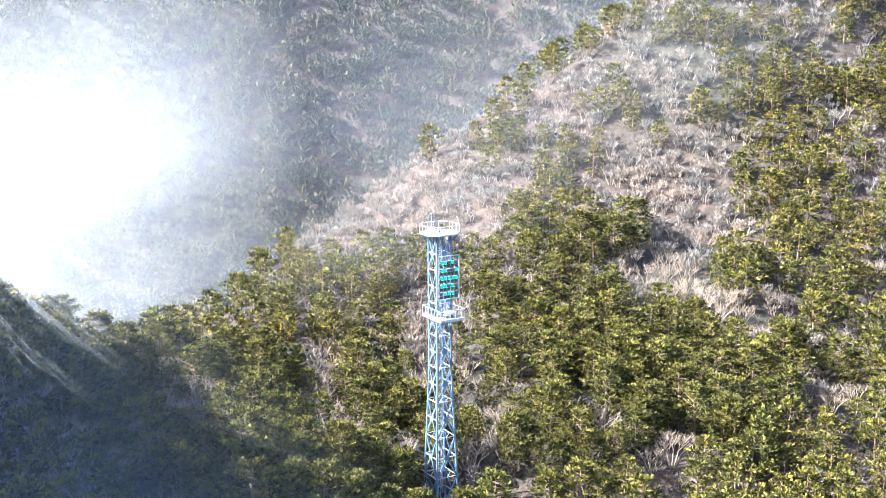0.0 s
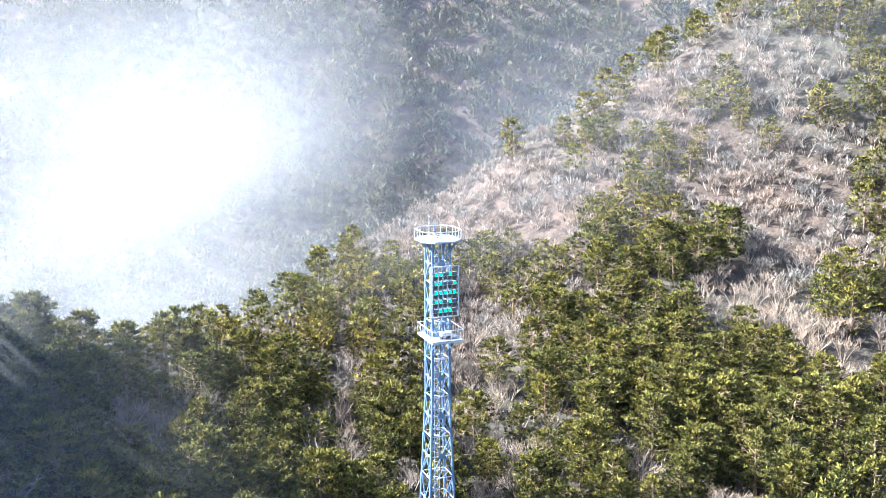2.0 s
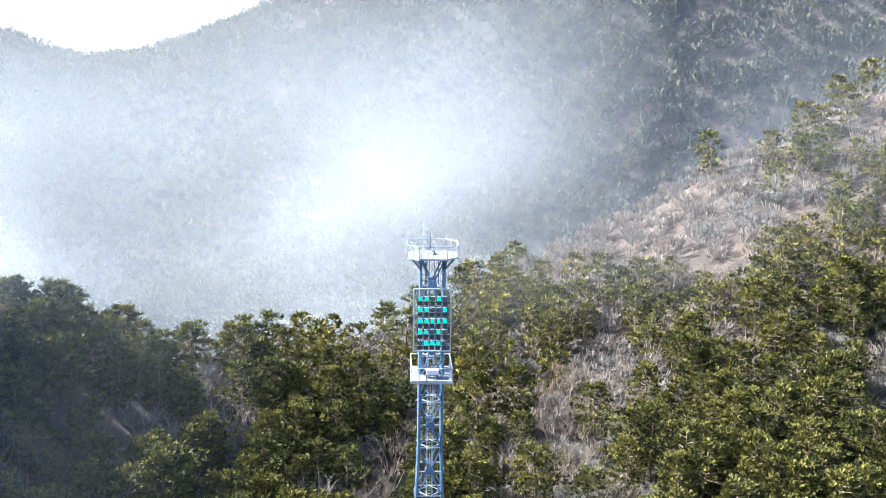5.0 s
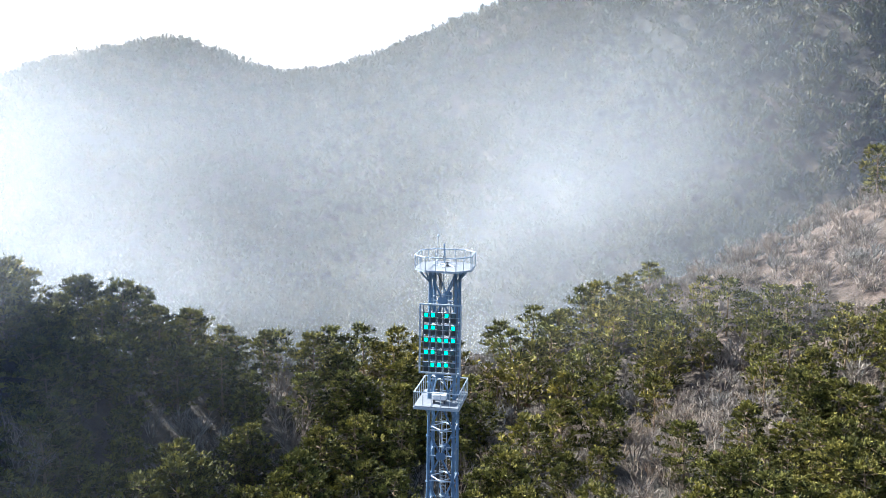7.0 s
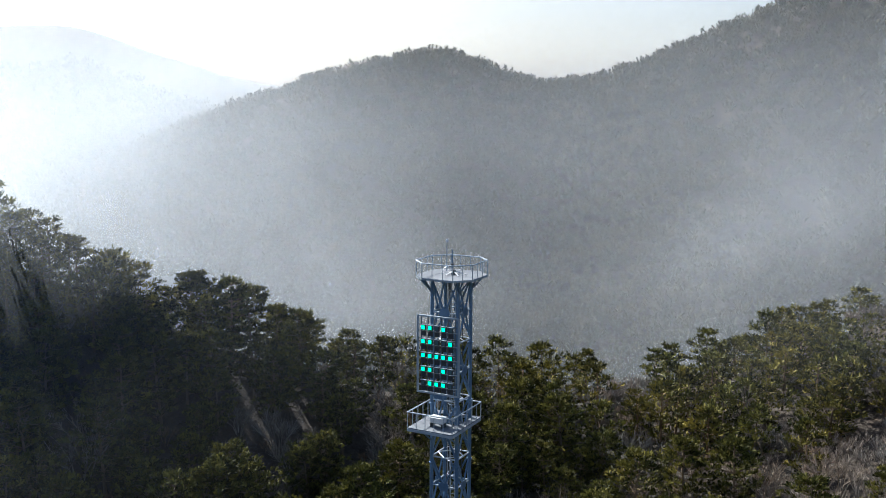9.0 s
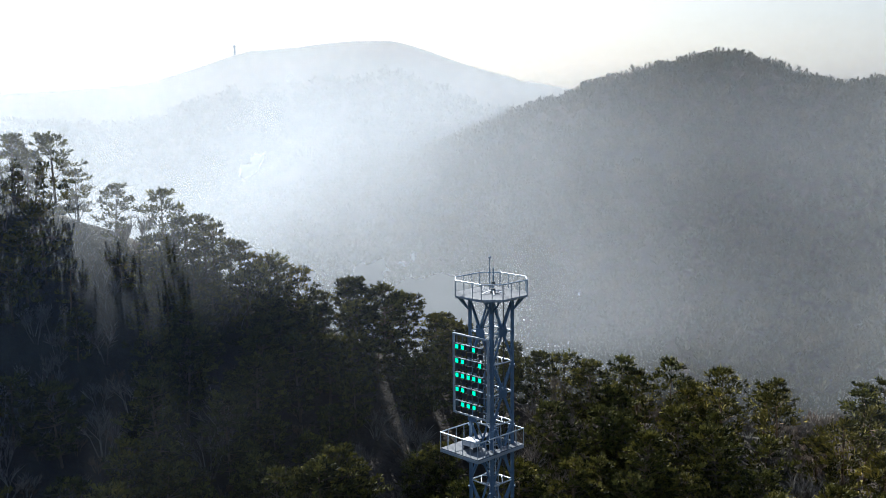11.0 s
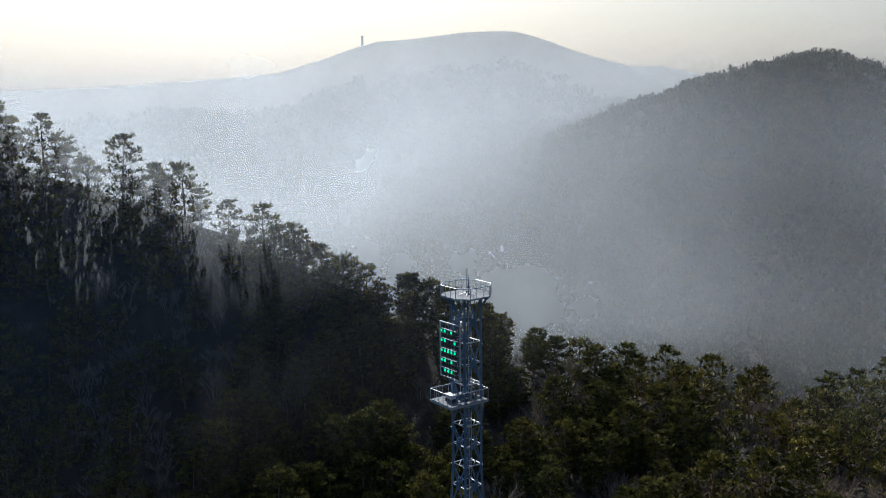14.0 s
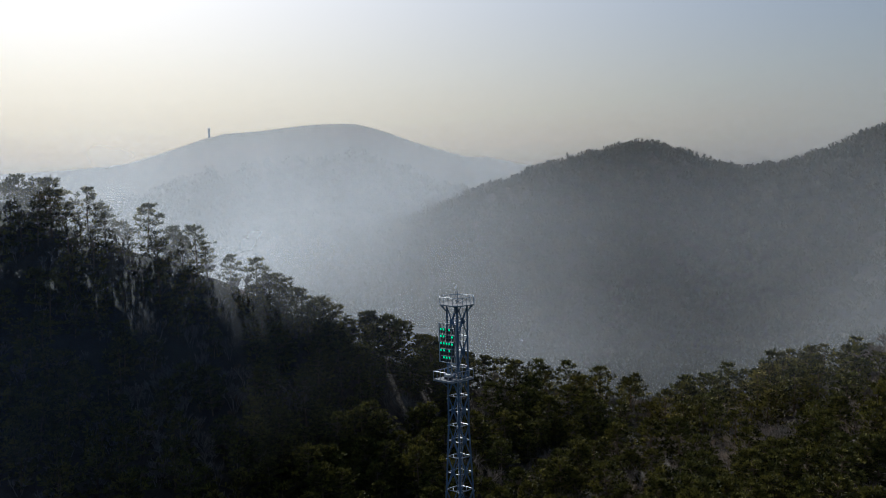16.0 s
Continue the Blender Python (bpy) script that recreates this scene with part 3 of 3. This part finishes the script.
def pine_share(x, y):
    """How much of the wood is pine here: thick round the tower, thin on the dry slope behind."""
    n = noise.noise((x * 0.035, y * 0.035, 9.1)) + 0.5 * noise.noise((x * 0.09, y * 0.09, 3.3))
    dry = math.exp(-(((x - 42) / 38) ** 2 + ((y - 96) / 34) ** 2))
    open_wood = max(math.exp(-(((x - a) / r) ** 2 + ((y - b) / r) ** 2)) for a, b, r in
                    ((-25, 34, 12), (66, 24, 13), (1, 47, 9), (90, 52, 16), (-6, 27, 7), (24, 40, 7)))
    return 0.8 + 0.75 * n - 0.75 * dry - 0.85 * open_wood


def spots(x0, x1, y0, y1, step, seed):
    rng = random.Random(seed)
    y = y0
    while y < y1:
        x = x0
        while x < x1:
            yield x + rng.uniform(-.45, .45) * step, y + rng.uniform(-.45, .45) * step, rng
            x += step
        y += step


# the trees nearest the tower stand as things of their own
PINES = []
for s in range(6):
    wood, crown = pine_meshes(20 + s, 7.4 + 0.45 * (s % 3), 3.0 + 0.25 * (s % 2), 11, 6, 7, 9, 0.5, 1, 0.2)
    p = thing("pine_tree", (0, 0, 0), "yellow-green pine with tiered branches on the slope", "tree", "pines round the tower")
    part("trunk", wood, BARK, p)
    part("crown", crown, NEEDLE, p, "dense yellow-green needle tufts")
    PINES.append(p)
BARES = []
for s in range(5):
    p = thing("bare_tree", (0, 0, 0), "leafless grey-brown tree with a fan of fine twigs", "tree", "leafless trees round the tower")
    part("branch_fan", bare_mesh(50 + s, 5.4 + 0.5 * (s % 3), 6, 11), TWIG, p)
    BARES.append(p)
used = {}
NEAR = (-48, 74, -16, 46)


def is_near(x, y):
    return NEAR[0] < x < NEAR[1] and NEAR[2] < y < NEAR[3]


for x, y, rng in spots(NEAR[0], NEAR[1], NEAR[2], NEAR[3], 4.0, 7):
    if math.hypot(x, y) < 3.8 or (y < 0 and math.hypot(x * 0.7, y) < 9) or not is_near(x, y):
        continue
    kind = "pine" if rng.random() < pine_share(x, y) else "bare"
    pool = PINES if kind == "pine" else BARES
    src = rng.choice(pool)
    size = rng.uniform(0.72, 1.22)
    m = pose(x, y, land(x, y) - 0.1, rng.uniform(-4, 4), rng.uniform(-4, 4), rng.uniform(0, 360))
    if src.name not in used:
        used[src.name] = True
        src.matrix_basis = m
        src.scale = (size,) * 3
        continue
    ob = copy_thing(src, m)
    ob.scale = (size,) * 3


# the woods further off
def scatter(name, kinds, mat, places, label):
    """One mesh of many trees: each place takes a turned and sized copy of one of the kinds."""
    arrays = []
    for me in kinds:
        co = np.zeros(len(me.vertices) * 3)
        me.vertices.foreach_get("co", co)
        me.calc_loop_triangles()
        tri = np.zeros(len(me.loop_triangles) * 3, dtype=np.int32)
        me.loop_triangles.foreach_get("vertices", tri)
        arrays.append((co.reshape(-1, 3), tri))
    vs, fs, base = [], [], 0
    for x, y, z, a, s, k in places:
        co, tri = arrays[k % len(arrays)]
        c, d = math.cos(a) * s, math.sin(a) * s
        vs.append(np.stack([co[:, 0] * c - co[:, 1] * d + x, co[:, 0] * d + co[:, 1] * c + y, co[:, 2] * s + z], 1))
        fs.append(tri + base)
        base += len(co)
    vs, fs = np.concatenate(vs), np.concatenate(fs).astype(np.int32)
    me = bpy.data.meshes.new(name)
    me.vertices.add(len(vs))
    me.vertices.foreach_set("co", vs.ravel())
    me.loops.add(len(fs))
    me.loops.foreach_set("vertex_index", fs)
    me.polygons.add(len(fs) // 3)
    me.polygons.foreach_set("loop_start", np.arange(0, len(fs), 3, dtype=np.int32))
    me.update(calc_edges=True)
    me.materials.append(mat)
    return tagged(new(name, me), label, "woods", kind="stuff")


far_pines, far_trunks = [], []
for s in range(5):
    wood, crown = pine_meshes(80 + s, 7.0 + 0.4 * (s % 3), 3.0, 8, 5, 4, 7, 0.74, 3, 0.14)
    far_trunks.append(mesh_of("wood", wood, BARK))
    far_pines.append(mesh_of("crown", crown, NEEDLE))
far_bares = [mesh_of("twigs", bare_mesh(120 + s, 4.8, 4, 8, 3, 0.09, 2.6), TWIG) for s in range(5)]
pine_places, bare_places = [], []
for x0, x1, y0, y1, step, seed in ((-48, 185, -45, 125, 4.4, 11), (-135, -48, -150, 40, 3.1, 12)):
    for x, y, rng in spots(x0, x1, y0, y1, step, seed):
        if is_near(x, y) or y > line(CREST_Y, x) + 12 or (y < -20 and x > 85):
            continue
        if (x > 100 and y < 0.3 * (x - 100)) or (x < -48 and y < line(FOOT_Y, x) - 14):
            continue
        pine = rng.random() < pine_share(x, y) - (0.12 if y > 50 else 0.0) + (0.35 if x < -58 else 0.0)
        (pine_places if pine else bare_places).append((x, y, land(x, y) - 0.1, rng.uniform(0, 6.3), rng.uniform(0.65, 1.15), rng.randrange(5)))
        for extra in range((2 if not pine else 1) if x > -48 else 1):
            bx, by = x + rng.uniform(-2.4, 2.4), y + rng.uniform(-2.4, 2.4)
            bare_places.append((bx, by, land(bx, by) - 0.1, rng.uniform(0, 6.3), rng.uniform(0.5, 0.95), rng.randrange(5)))
scrub_places = []
for x, y, rng in spots(-52, 80, -30, 60, 4.6, 31):
    if math.hypot(x, y) > 3:
        scrub_places.append((x, y, land(x, y) - 0.1, rng.uniform(0, 6.3), rng.uniform(0.3, 0.62), rng.randrange(5)))
# scrub takes the darker bark colour to put shade between the pines
scatter("undergrowth", far_bares, BARK, scrub_places, "low leafless scrub under the pines")
scatter("pine_crowns", far_pines, NEEDLE, pine_places, "yellow-green pine woods on the hillside")
scatter("pine_trunks", far_trunks, BARK, pine_places, "slim brown pine trunks in the woods")
scatter("bare_woods", far_bares, TWIG, bare_places, "pale leafless woods and scrub on the hillside")


# woods on the mountain across the valley
def clump(seed):
    rng = random.Random(seed)
    bm = bmesh.new()
    for k in range(7):
        tuft(bm, rng, Vector((rng.uniform(-2, 2), rng.uniform(-2, 2), rng.uniform(0.5, 4))), Vector((0, 0, 1)), 3.2, 4)
    return bm


clumps = [mesh_of("clump", clump(200 + s), FAR_WOODS) for s in range(5)]
rng = random.Random(5)
places = []
while len(places) < 17000:
    az, r = rng.uniform(-76, 52), math.sqrt(rng.uniform(170 ** 2, 440 ** 2))
    x, y = r * math.sin(radians(az)), r * math.cos(radians(az))
    z = land(x, y)
    if z > VALLEY - 8:
        places.append((x, y, z, rng.uniform(0, 6.3), rng.uniform(0.55, 1.15), rng.randrange(5)))
while len(places) < 23000:
    az, r = rng.uniform(-88, -38), math.sqrt(rng.uniform(440 ** 2, 830 ** 2))
    x, y = r * math.sin(radians(az)), r * math.cos(radians(az))
    places.append((x, y, land(x, y) - 1, rng.uniform(0, 6.3), rng.uniform(0.8, 1.6), rng.randrange(5)))
scatter("mountain_woods", clumps, FAR_WOODS, places, "hazy mixed woods covering the mountainside across the valley")

# mast on the distant summit
az = radians(-58.5)
fx, fy = 995 * math.sin(az), 995 * math.cos(az)
fz = land(fx, fy)
far_mast = thing("distant_mast", (fx, fy, fz), "small grey mast on the hazy summit", "mast")
part("shaft", rod(bmesh.new(), (0, 0, -4), (0, 0, 6.5), 1.5, 1.1, 8), STEEL, far_mast)
part("head", rod(bmesh.new(), (0, 0, 6.5), (0, 0, 8.5), 1.8, 1.5, 8), STEEL, far_mast)
